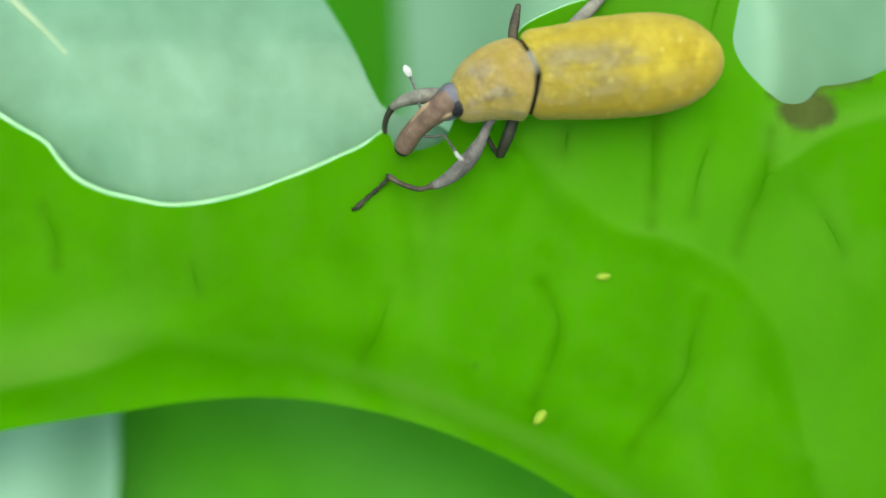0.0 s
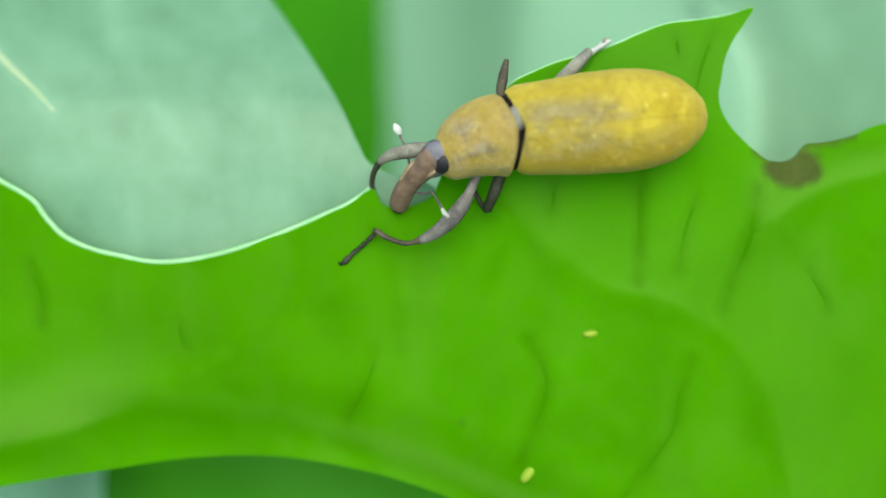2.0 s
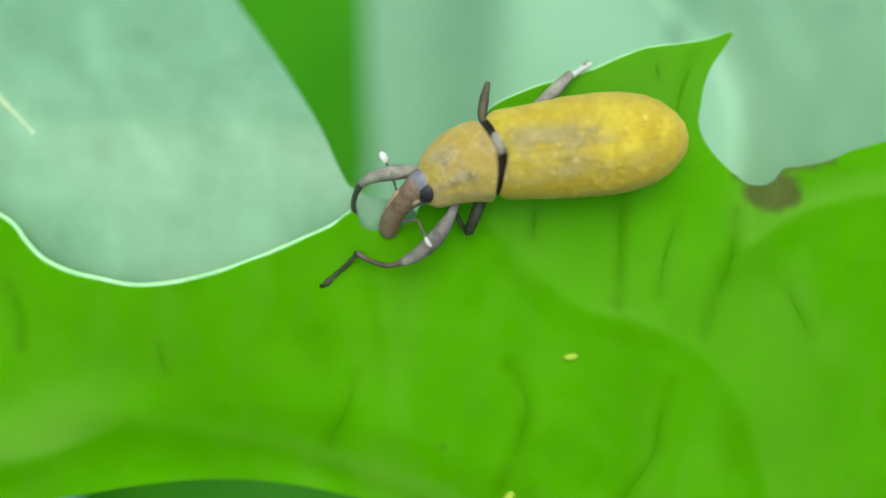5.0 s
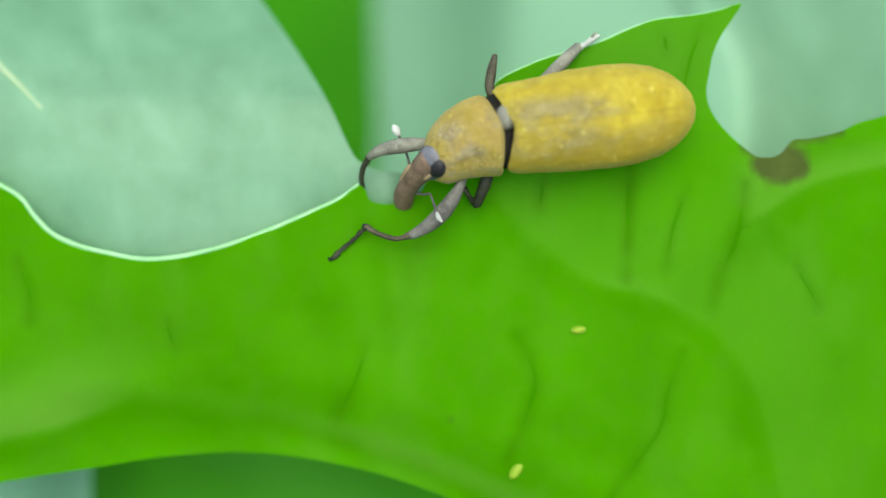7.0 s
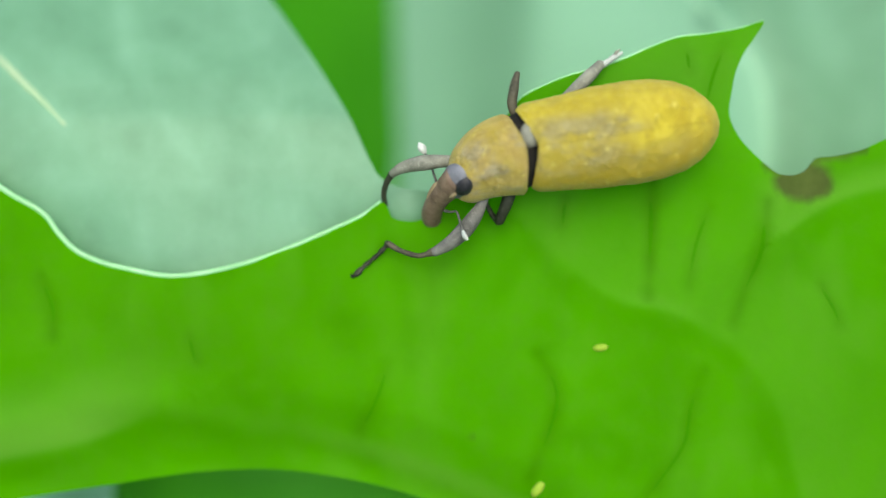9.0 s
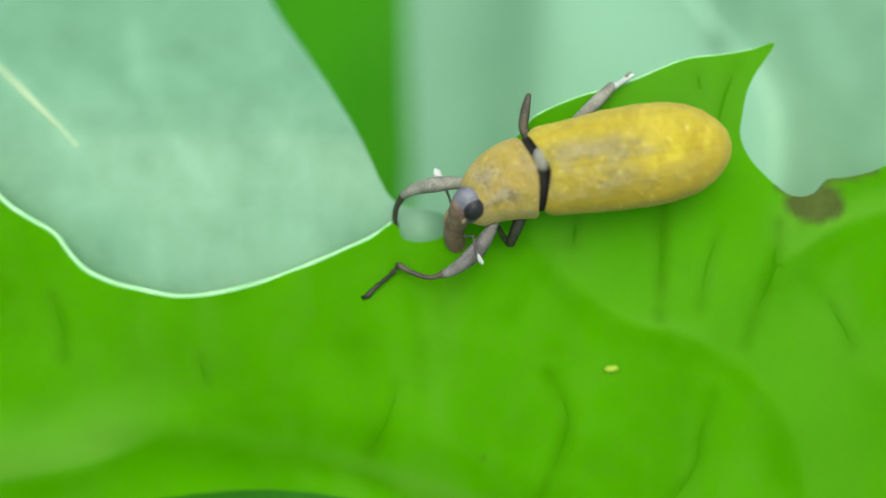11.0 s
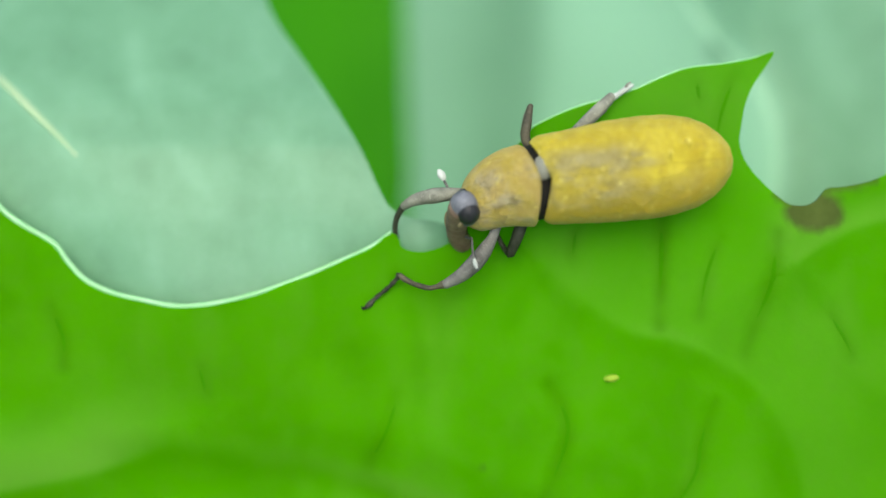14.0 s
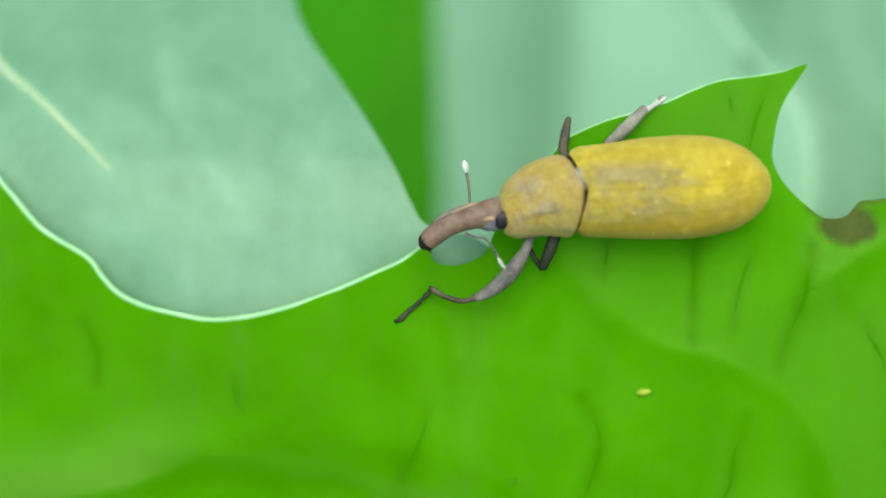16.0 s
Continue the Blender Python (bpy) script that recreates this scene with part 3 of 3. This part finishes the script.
def elytron(side):
    """One wing case: from the suture round to the flank, with a thick rim and fine ribs."""
    rings = []
    for i in range(97):
        f = i / 96
        ring = []
        for j in range(41):
            a = radians(0.15 + 108.85 * j / 40)
            start = 0.12 - (0.8 if side > 0 else 0.52) * min(1, math.sin(a) * 1.05) ** 1.2
            x = start + (9.1 - start) * (1 - (1 - f) ** 1.25)
            r = float(np.interp(x, WIDE_X, WIDE_R)) 
            lip = 1 - 0.10 * max(0, 1 - (x - start) / 0.45) ** 2
            rib = 1 + 0.0015 * math.cos(a * 34)
            groove = 1 - 0.003 * math.exp(-(a / 0.05) ** 2)
            dent = 1 + 0.014 * noise.noise((x * 0.55, a * 2.2, side * 3.0)) + 0.011 * noise.noise((x * 2.1, a * 7, side))
            if side > 0:
                for bx, ba, h in ((5.86, 12, 0.05), (6.78, 23, 0.06), (6.40, 21, 0.04), (6.15, 14, -0.025), (7.12, 25, -0.03), (3.6, 9, 0.02), (7.5, 14, 0.02), (2.2, 30, 0.012), (4.6, 40, 0.012)):
                    dent += h * math.exp(-((x - bx) / 0.22) ** 2 - ((math.degrees(a) - ba) / 5.0) ** 2)
            lip *= dent
            tall = 2.15 * (r / 2.54) ** 0.8
            y = AXIS - math.cos(a) * tall * rib * groove * lip
            z = side * math.sin(a) * r * rib * lip * (1.04 if side > 0 else 0.965)
            deg = math.degrees(a)
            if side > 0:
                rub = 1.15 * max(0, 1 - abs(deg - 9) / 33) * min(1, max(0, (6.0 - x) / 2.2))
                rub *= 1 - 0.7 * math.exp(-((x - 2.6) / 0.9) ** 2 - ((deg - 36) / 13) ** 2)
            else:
                # worn patches; the part growing with deg also dulls the shaded flank
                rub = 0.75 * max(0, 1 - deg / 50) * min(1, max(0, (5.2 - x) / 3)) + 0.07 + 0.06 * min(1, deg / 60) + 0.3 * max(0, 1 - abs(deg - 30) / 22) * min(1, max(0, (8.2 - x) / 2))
            # shade of the lower flank, put into the colour from suture outwards
            ochre_shade = 0.8 * min(1, max(0, (deg - 8) / 35)) if side < 0 else 0.0
            ring.append(((x, y, z), min(1, max(0, rub * 1.5)), ochre_shade * min(1, max(0, (9.0 - x) / 2))))
        rings.append(ring)
    bm, vs = loft(rings)
    for a, b in zip(vs, vs[1:]):
        for k in range(40):
            bm.faces.new((a[k], a[k + 1], b[k + 1], b[k]))
    bmesh.ops.recalc_face_normals(bm, faces=bm.faces)
    return bm


part("elytron", elytron(1), SHELL, weevil, "yellow dusted wing case, rubbed grey")
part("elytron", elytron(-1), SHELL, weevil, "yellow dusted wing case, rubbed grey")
for cx, deg, size in ((5.86, 12, 0.13), (6.8, 23, 0.16)):
    r = float(np.interp(cx, WIDE_X, WIDE_R))
    at = (cx, AXIS - math.cos(radians(deg)) * 2.15 * (r / 2.54) ** 0.8 * 1.09, math.sin(radians(deg)) * r * 1.04 * 1.09)
    part("wax_crumb", ball(size * 0.8, size * 0.7, size, at, 12, 8), CRUMB, weevil, "pale yellow crumb of wax dust")
part("abdomen", ball(4.75, 1.75, 2.05, (4.1, AXIS + 0.25, 0), 28, 18), NECK, weevil, "dark underside")
part("collar", ball(1.3, 1.36, 1.85, (-0.6, AXIS + 0.1, 0), 24, 16), NECK, weevil, "dark joint behind the pronotum")

part("scutellum", ball(0.46, 0.34, 0.62, (-0.2, AXIS - 1.27, 0.62)), PALELEG, weevil, "grey plate between shield and wing cases")
PRO_AT = Vector((-0.21, AXIS + 0.1, 0))


def pronotum():
    rings = []
    for i in range(33):
        f = i / 32
        ring = []
        for j in range(40):
            a = 2 * math.pi * j / 40
            back = max(0, math.cos(a))
            start = 0.16 * back - 0.55 * abs(math.sin(a)) ** 1.5 + 0.42 * math.sin(a)
            x = start + (-4.1 - start) * f
            r = float(np.interp(-x, [-0.3, 0.0, 0.5, 1.3, 2.2, 3.0, 3.6, 4.1], [2.02, 2.08, 2.07, 1.97, 1.80, 1.57, 1.33, 1.08]))
            lip = 1 + 0.012 * noise.noise((x * 0.8, a * 2, 5)) - 0.09 * max(0, 1 - f / 0.08) ** 2 - 0.30 * max(0, 1 - (1 - f) / 0.2) ** 2
            y = -math.cos(a) * r * 0.93 * lip
            z = math.sin(a) * r * lip + 0.33 * math.sin(math.pi * f)
            rub = 0.2 + 0.3 * (z < 0) * min(1, -z) + max(0, 1 - abs(z + 0.1) / 1.9) * back * 0.9 + 0.4 * f
            ring.append(((x, y, z), min(1, rub * 1.3)))
        rings.append(ring)
    bm, vs = loft(rings)
    for a, b in zip(vs, vs[1:]):
        for k in range(40):
            bm.faces.new((a[k], a[(k + 1) % 40], b[(k + 1) % 40], b[k]))
    bm.faces.new(vs[0][::-1])
    bm.faces.new(vs[-1])
    bmesh.ops.recalc_face_normals(bm, faces=bm.faces)
    return bm


prothorax = part("pronotum", pronotum(), SHIELD, weevil, "tan-yellow dusted shield, greyish on top")


# head: its own frame has the snout along -x and the crown towards -y
head = part("head", ball(1.08, 0.74, 0.84, (0.2, 0.02, 0), 28, 20), SKULL, weevil, "blue-grey rounded head")
part("rostrum", tube([(0.4, -0.06, 0), (-0.5, -0.20, 0.10), (-1.4, -0.27, 0.17), (-2.3, -0.22, 0.15), (-2.95, -0.08, 0.06), (-3.35, 0.06, -0.02)],
                     [0.74, 0.70, 0.62, 0.56, 0.53, 0.52, 0.53, 0.50], 22), SNOUT, head, "stout arched brown snout")
part("mouthparts", tube([(-3.36, 0.13, 0), (-3.52, 0.24, 0), (-3.66, 0.34, 0)], [0.48, 0.44, 0.28], 16), NECK, head, "dark jaws at the snout's tip")
part("eye", ball(0.68, 0.58, 0.52, (0.46, -0.06, -0.44)), EYE, head, "black oval eye")
part("eye", ball(0.5, 0.46, 0.34, (0.30, 0.25, 0.56)), EYE, head, "black oval eye")
for up in (-1, 1):
    part("brow", tube([(-0.55, -0.42, 0.30 * up), (-0.30, -0.50, 0.42 * up), (0.05, -0.50, 0.50 * up)], [0.10, 0.16, 0.12], 10), TANHIDE, head, "tan ridge before the eye")
part("ridge", tube([(-0.25, -0.52, 0.50), (-0.8, -0.58, 0.56), (-1.5, -0.60, 0.52), (-2.1, -0.52, 0.45)], [0.08, 0.16, 0.15, 0.13, 0.05], 10), TANHIDE, head, "tan hairy ridge along the snout")
UPPER_BASE, LOWER_BASE = Vector((-1.5, -0.1, 0.34)), Vector((-2.0, -0.05, -0.38))
feelers = [
    part("antenna", tube([UPPER_BASE, (-1.2, 0.2, 1.1), (-0.98, 0.42, 1.8), (-0.86, 0.57, 2.4)], [0.10, 0.07, 0.065, 0.08], 8), LEG, head),
    part("antenna_club", tube([(-0.86, 0.57, 2.4), (-0.8, 0.62, 2.7), (-0.74, 0.66, 3.02)], [0.08, 0.20, 0.22, 0.08], 12, flat=0.6), CLUB, head, "whitish club"),
    part("antenna", tube([LOWER_BASE, (-1.6, -0.1, -0.72), (-1.17, -0.16, -0.98), (-1.0, -0.5, -1.55), (-0.94, -0.75, -2.05)], [0.08, 0.06, 0.06, 0.06, 0.09], 8), LEG, head),
    part("antenna_club", tube([(-0.94, -0.75, -2.05), (-0.91, -0.9, -2.36), (-0.82, -0.98, -2.66)], [0.06, 0.11, 0.12, 0.05], 12, flat=0.6), CLUB, head, "whitish club"),
]

# legs: built in the leaf's frame, brought into the weevil's
HOME = body_pose().inverted() @ VIEW


def leg(thigh, thigh_r, shin, shin_r, foot=None, foot_r=None, hook=None, skin=LEG, lower=SHIN):
    def near(points):
        return [tuple((HOME @ (Vector(p) * MM)) / MM) for p in points]
    femur = part("femur", tube(near(thigh), thigh_r, 14), skin, weevil, "grey-brown hairy thigh")
    if shin:
        part("tibia", tube(near(shin), shin_r, 12), lower, femur, "dark thin shin" if lower is SHIN else "pale grey shin")
    if foot:
        part("tarsus", tube(near(foot), foot_r, 10), CLUB if lower is CLUB else SHIN, femur, "pale foot" if lower is CLUB else "dark clawed foot")
    if hook:
        part("claw", tube(near(hook), [0.1, 0.08, 0.03], 8), PALELEG if lower is CLUB else NECK, femur, "hooked claw")
    return femur


legs = [
    leg([(2.05, -1.60, 2.75), (1.66, -1.75, 2.15), (1.33, -1.85, 1.38), (0.68, -1.90, 0.43), (-0.14, -1.65, -0.33), (-0.96, -1.35, -0.80)], [0.24, 0.23, 0.26, 0.38, 0.43, 0.40, 0.32, 0.23],
        [(-1.00, -1.35, -0.78), (-1.42, -1.20, -0.92), (-1.84, -1.05, -0.96), (-2.62, -0.85, -0.72), (-3.24, -0.65, -0.36)], [0.22, 0.13, 0.13, 0.14, 0.13, 0.14, 0.17],
        [(-3.24, -0.65, -0.36), (-3.50, -0.52, -0.64), (-3.81, -0.42, -0.95), (-4.44, -0.30, -1.48), (-4.90, -0.20, -1.94)], [0.22, 0.10, 0.14, 0.09, 0.13, 0.09, 0.13, 0.10, 0.17, 0.15],
        [(-4.86, -0.25, -1.90), (-5.08, -0.20, -2.02), (-5.20, -0.05, -1.82)], lower=BROWNSHIN),
    leg([(0.45, -1.50, 3.72), (-0.62, -1.60, 3.72), (-1.60, -1.60, 3.62), (-2.50, -1.30, 3.42), (-3.05, -0.90, 3.12)], [0.26, 0.32, 0.40, 0.32, 0.20],
        [(-3.02, -0.90, 3.16), (-3.36, -0.55, 2.62), (-3.48, -0.20, 2.05), (-3.40, 0.25, 1.55)], [0.19, 0.15, 0.14, 0.11], skin=PALELEG),
    leg([(3.03, -1.40, 2.70), (2.70, -1.40, 1.71), (2.29, -1.10, 0.70)], [0.3, 0.31, 0.24],
        [(2.29, -1.00, 0.66), (1.93, -0.60, 1.16), (1.53, -0.50, 1.96)], [0.16, 0.13, 0.12], skin=SHIN),
    leg([(3.41, -1.20, 5.52), (2.93, -1.30, 6.44), (2.99, -1.20, 7.21), (3.19, -0.90, 8.17)], [0.24, 0.25, 0.25, 0.14],
        [(3.14, -0.90, 8.11), (2.90, -0.50, 7.53), (2.79, -0.30, 6.75)], [0.12, 0.1, 0.1], skin=BROWNSHIN, lower=PALELEG),
    leg([(5.54, -0.90, 6.81), (6.21, -1.00, 7.42), (6.87, -0.90, 8.06), (7.43, -0.60, 8.65)], [0.26, 0.33, 0.33, 0.24],
        [(7.49, -0.60, 8.58), (7.88, -0.45, 8.84), (8.18, -0.38, 9.06)], [0.17, 0.13, 0.16],
        [(8.10, -0.40, 9.00), (8.30, -0.36, 9.12), (8.52, -0.28, 9.24)], [0.15, 0.12, 0.07],
        [(8.12, -0.42, 9.04), (8.22, -0.5, 9.24), (8.40, -0.42, 9.38)], skin=PALELEG, lower=CLUB),
]


def aim(at, way, roll=0.0):
    """Head pose in the weevil's frame: its snout along way."""
    q = Vector((-1, 0, 0)).rotation_difference(Vector(way))
    return Matrix.Translation(at) @ q.to_matrix().to_4x4() @ pose(0, 0, 0, roll, 0, 0)


def motions():
    """The body dips and turns as it feeds, the snout swings into the bitten edge and out again; the feet hold still."""
    body = [  # seconds, shift along and up (mm), rise of the tail (degrees)
        (0.0, 0.04, -0.05, 5.1),
        (0.5, -0.03, 0.06, 4.7),
        (1.0, -0.01, 0.07, 4.6),
        (1.5, -0.03, 0.07, 4.7),
        (2.0, -0.07, 0.06, 5.0),
        (2.5, -0.05, 0.01, 5.1),
        (3.0, -0.01, 0.01, 5.1),
        (3.5, -0.01, 0.00, 5.3),
        (6.0, 0.00, -0.02, 6.2),
        (6.5, -0.02, -0.04, 6.3),
        (7.0, -0.03, -0.06, 6.8),
        (7.5, -0.01, -0.07, 7.2),
        (8.0, 0.02, -0.07, 7.5),
        (8.5, 0.03, -0.07, 7.8),
        (9.0, 0.04, -0.11, 8.2),
        (9.2, 0.08, -0.17, 8.2),
        (11.3, 0.12, -0.24, 8.8),
        (11.5, 0.05, -0.19, 8.5),
        (12.0, 0.03, -0.22, 8.7),
        (12.5, 0.08, -0.34, 9.0),
        (13.0, 0.13, -0.39, 8.8),
        (13.5, 0.16, -0.34, 8.2),
        (14.0, 0.18, -0.21, 6.8),
        (14.5, 0.21, -0.06, 4.8),
        (15.0, 0.36, -0.06, 3.3),
        (15.5, 0.42, -0.15, 2.4),
        (16.0, 0.40, -0.14, 2.2),
    ]
    shield = [  # seconds, turn of the shield in the leaf's plane, nod towards the leaf (degrees)
        (0.0, 14.0, 3.0),
        (1.5, 15.1, 4.2),
        (3.5, 16.5, 6.6),
        (7.0, 18.5, 9.0),
        (9.0, 18.0, 9.6),
        (12.5, 16.0, 11.4),
        (13.5, 15.5, 11.4),
        (14.0, 15.0, 8.4),
        (14.5, 14.0, 3.0),
        (15.0, 14.0, 1.8),
        (16.0, 16.0, 0.6),
    ]
    snout = [  # seconds, way of the snout in the leaning frame, how far the head is drawn in (mm)
        (0.00, -0.67, 0.41, -0.62, 0.00),
        (0.50, -0.64, 0.40, -0.65, 0.00),
        (1.00, -0.57, 0.51, -0.65, 0.00),
        (1.50, -0.58, 0.51, -0.64, 0.00),
        (2.00, -0.53, 0.57, -0.63, 0.00),
        (2.50, -0.52, 0.58, -0.62, 0.00),
        (3.00, -0.48, 0.65, -0.59, 0.00),
        (3.50, -0.47, 0.65, -0.59, 0.00),
        (6.00, -0.46, 0.69, -0.56, 0.08),
        (6.50, -0.42, 0.73, -0.54, 0.24),
        (7.00, -0.43, 0.72, -0.55, 0.22),
        (7.50, -0.44, 0.72, -0.54, 0.23),
        (8.00, -0.43, 0.73, -0.53, 0.28),
        (8.50, -0.41, 0.74, -0.54, 0.31),
        (9.00, -0.39, 0.75, -0.53, 0.36),
        (11.30, -0.12, 0.82, -0.52, 0.59),
        (11.50, -0.10, 0.84, -0.50, 0.63),
        (12.00, -0.02, 0.85, -0.50, 0.67),
        (12.50, -0.02, 0.85, -0.51, 0.68),
        (13.00, -0.02, 0.86, -0.49, 0.70),
        (13.50, -0.05, 0.87, -0.46, 0.72),
        (14.00, -0.04, 0.88, -0.47, 0.59),
        (14.20, -0.43, 0.76, -0.49, 0.18),
        (14.35, -0.61, 0.58, -0.54, 0.00),
        (14.50, -0.72, 0.35, -0.60, 0.00),
        (14.75, -0.85, 0.19, -0.48, 0.00),
        (15.00, -0.87, -0.03, -0.44, -0.28),
        (15.50, -0.94, -0.03, -0.26, -0.48),
        (16.00, -0.94, -0.03, -0.26, -0.48),
    ]

    def between(rows, t):
        return [float(np.interp(t, [r[0] for r in rows], [r[k] for r in rows])) for k in range(1, len(rows[0]))]

    def neck(t):
        turn, nod = between(shield, t)
        return Matrix.Translation((PRO_AT + Vector((-0.012 * nod, 0, 0))) * MM) @ pose(0, 0, 0, 0, -turn, 0) @ pose(0, 0, 0, 0, 0, -nod)

    def crown(t, way, drawn, rolled=True):
        up = between(body, t)[2]
        lift = float(np.interp(t, [14.0, 15.0, 15.5], [0, 0.28, 0.36]))     # the head rises as the snout comes out
        roll = float(np.interp(t, [14.2, 14.5, 15.0, 15.5], [0, -6, -22, -30])) if rolled else 0.0
        way = pose(0, 0, 0, 0, up, 0) @ (Vector(way) * 3.7 - Vector((0, 0, lift))).normalized()
        tuck = float(np.interp(t, [9.0, 11.3, 13.9, 14.3], [0, 1, 1, 0]))     # drawn in under the shield while it feeds deep
        fore = float(np.interp(t, [0.0, 3.0, 6.0, 9.0, 11.3, 13.9, 14.5], [-0.3, -0.26, -0.08, -0.02, -0.08, -0.08, 0.0]))
        return aim(neck(t) @ Vector((-4.05 * MM, -0.25 * MM, 0)) + Vector((fore, 0, lift - 0.24 * tuck)) * MM - way * drawn * MM, way, roll)

    def feeler(t, way, drawn, base, free):
        """An antenna stays level while the head rolls; the free one also keeps its bearing while the snout is down."""
        held = crown(t, way, drawn)
        level = crown(t, way, max(drawn, 0.0), False)
        if free and t < 14.4:
            first = crown(snout[0][0], snout[0][1:4], snout[0][4])
            level = Matrix.Translation(level @ (base * MM) - first @ (base * MM)) @ first
        return held.inverted() @ level

    steps = [  # seconds, shift of the feet (mm), of the upper middle leg along, of the upper foreleg down
        (0.0, -0.12, -0.12, -0.1, 0.0),
        (1.0, -0.12, -0.02, -0.05, 0.0),
        (3.0, -0.10, 0.05, 0.0, 0.0),
        (6.0, -0.05, 0.08, 0.0, 0.0),
        (9.0, -0.04, 0.09, 0.0, 0.0),
        (13.5, 0.0, 0.0, 0.05, 0.0),
        (14.5, 0.0, 0.0, 0.25, 0.05),
        (15.5, 0.04, 0.02, 0.46, 0.2),
        (16.0, 0.04, 0.02, 0.46, 0.2),
    ]

    def planted(t, dx, dz, up, which):
        sx, sz, mid, low = between(steps, t)
        moved = VIEW @ pose((mid if which == 3 else sx) * MM, 0, (sz - (low if which == 1 else 0)) * MM) @ VIEW.inverted()
        return body_pose(dx, dz, up).inverted() @ moved @ body_pose()

    walk(weevil, [(t, body_pose(dx, dz, up)) for t, dx, dz, up in body])
    walk(prothorax, [(t, neck(t)) for t, _, _ in shield])
    walk(head, [(t, crown(t, way, drawn)) for t, *way, drawn in snout])
    for k, ob in enumerate(feelers):
        walk(ob, [(t, feeler(t, way, drawn, (UPPER_BASE, LOWER_BASE)[k // 2], k < 2)) for t, *way, drawn in snout])
    for k, limb in enumerate(legs):
        walk(limb, [(t, planted(t, dx, dz, up, k)) for t, dx, dz, up in body])


motions()
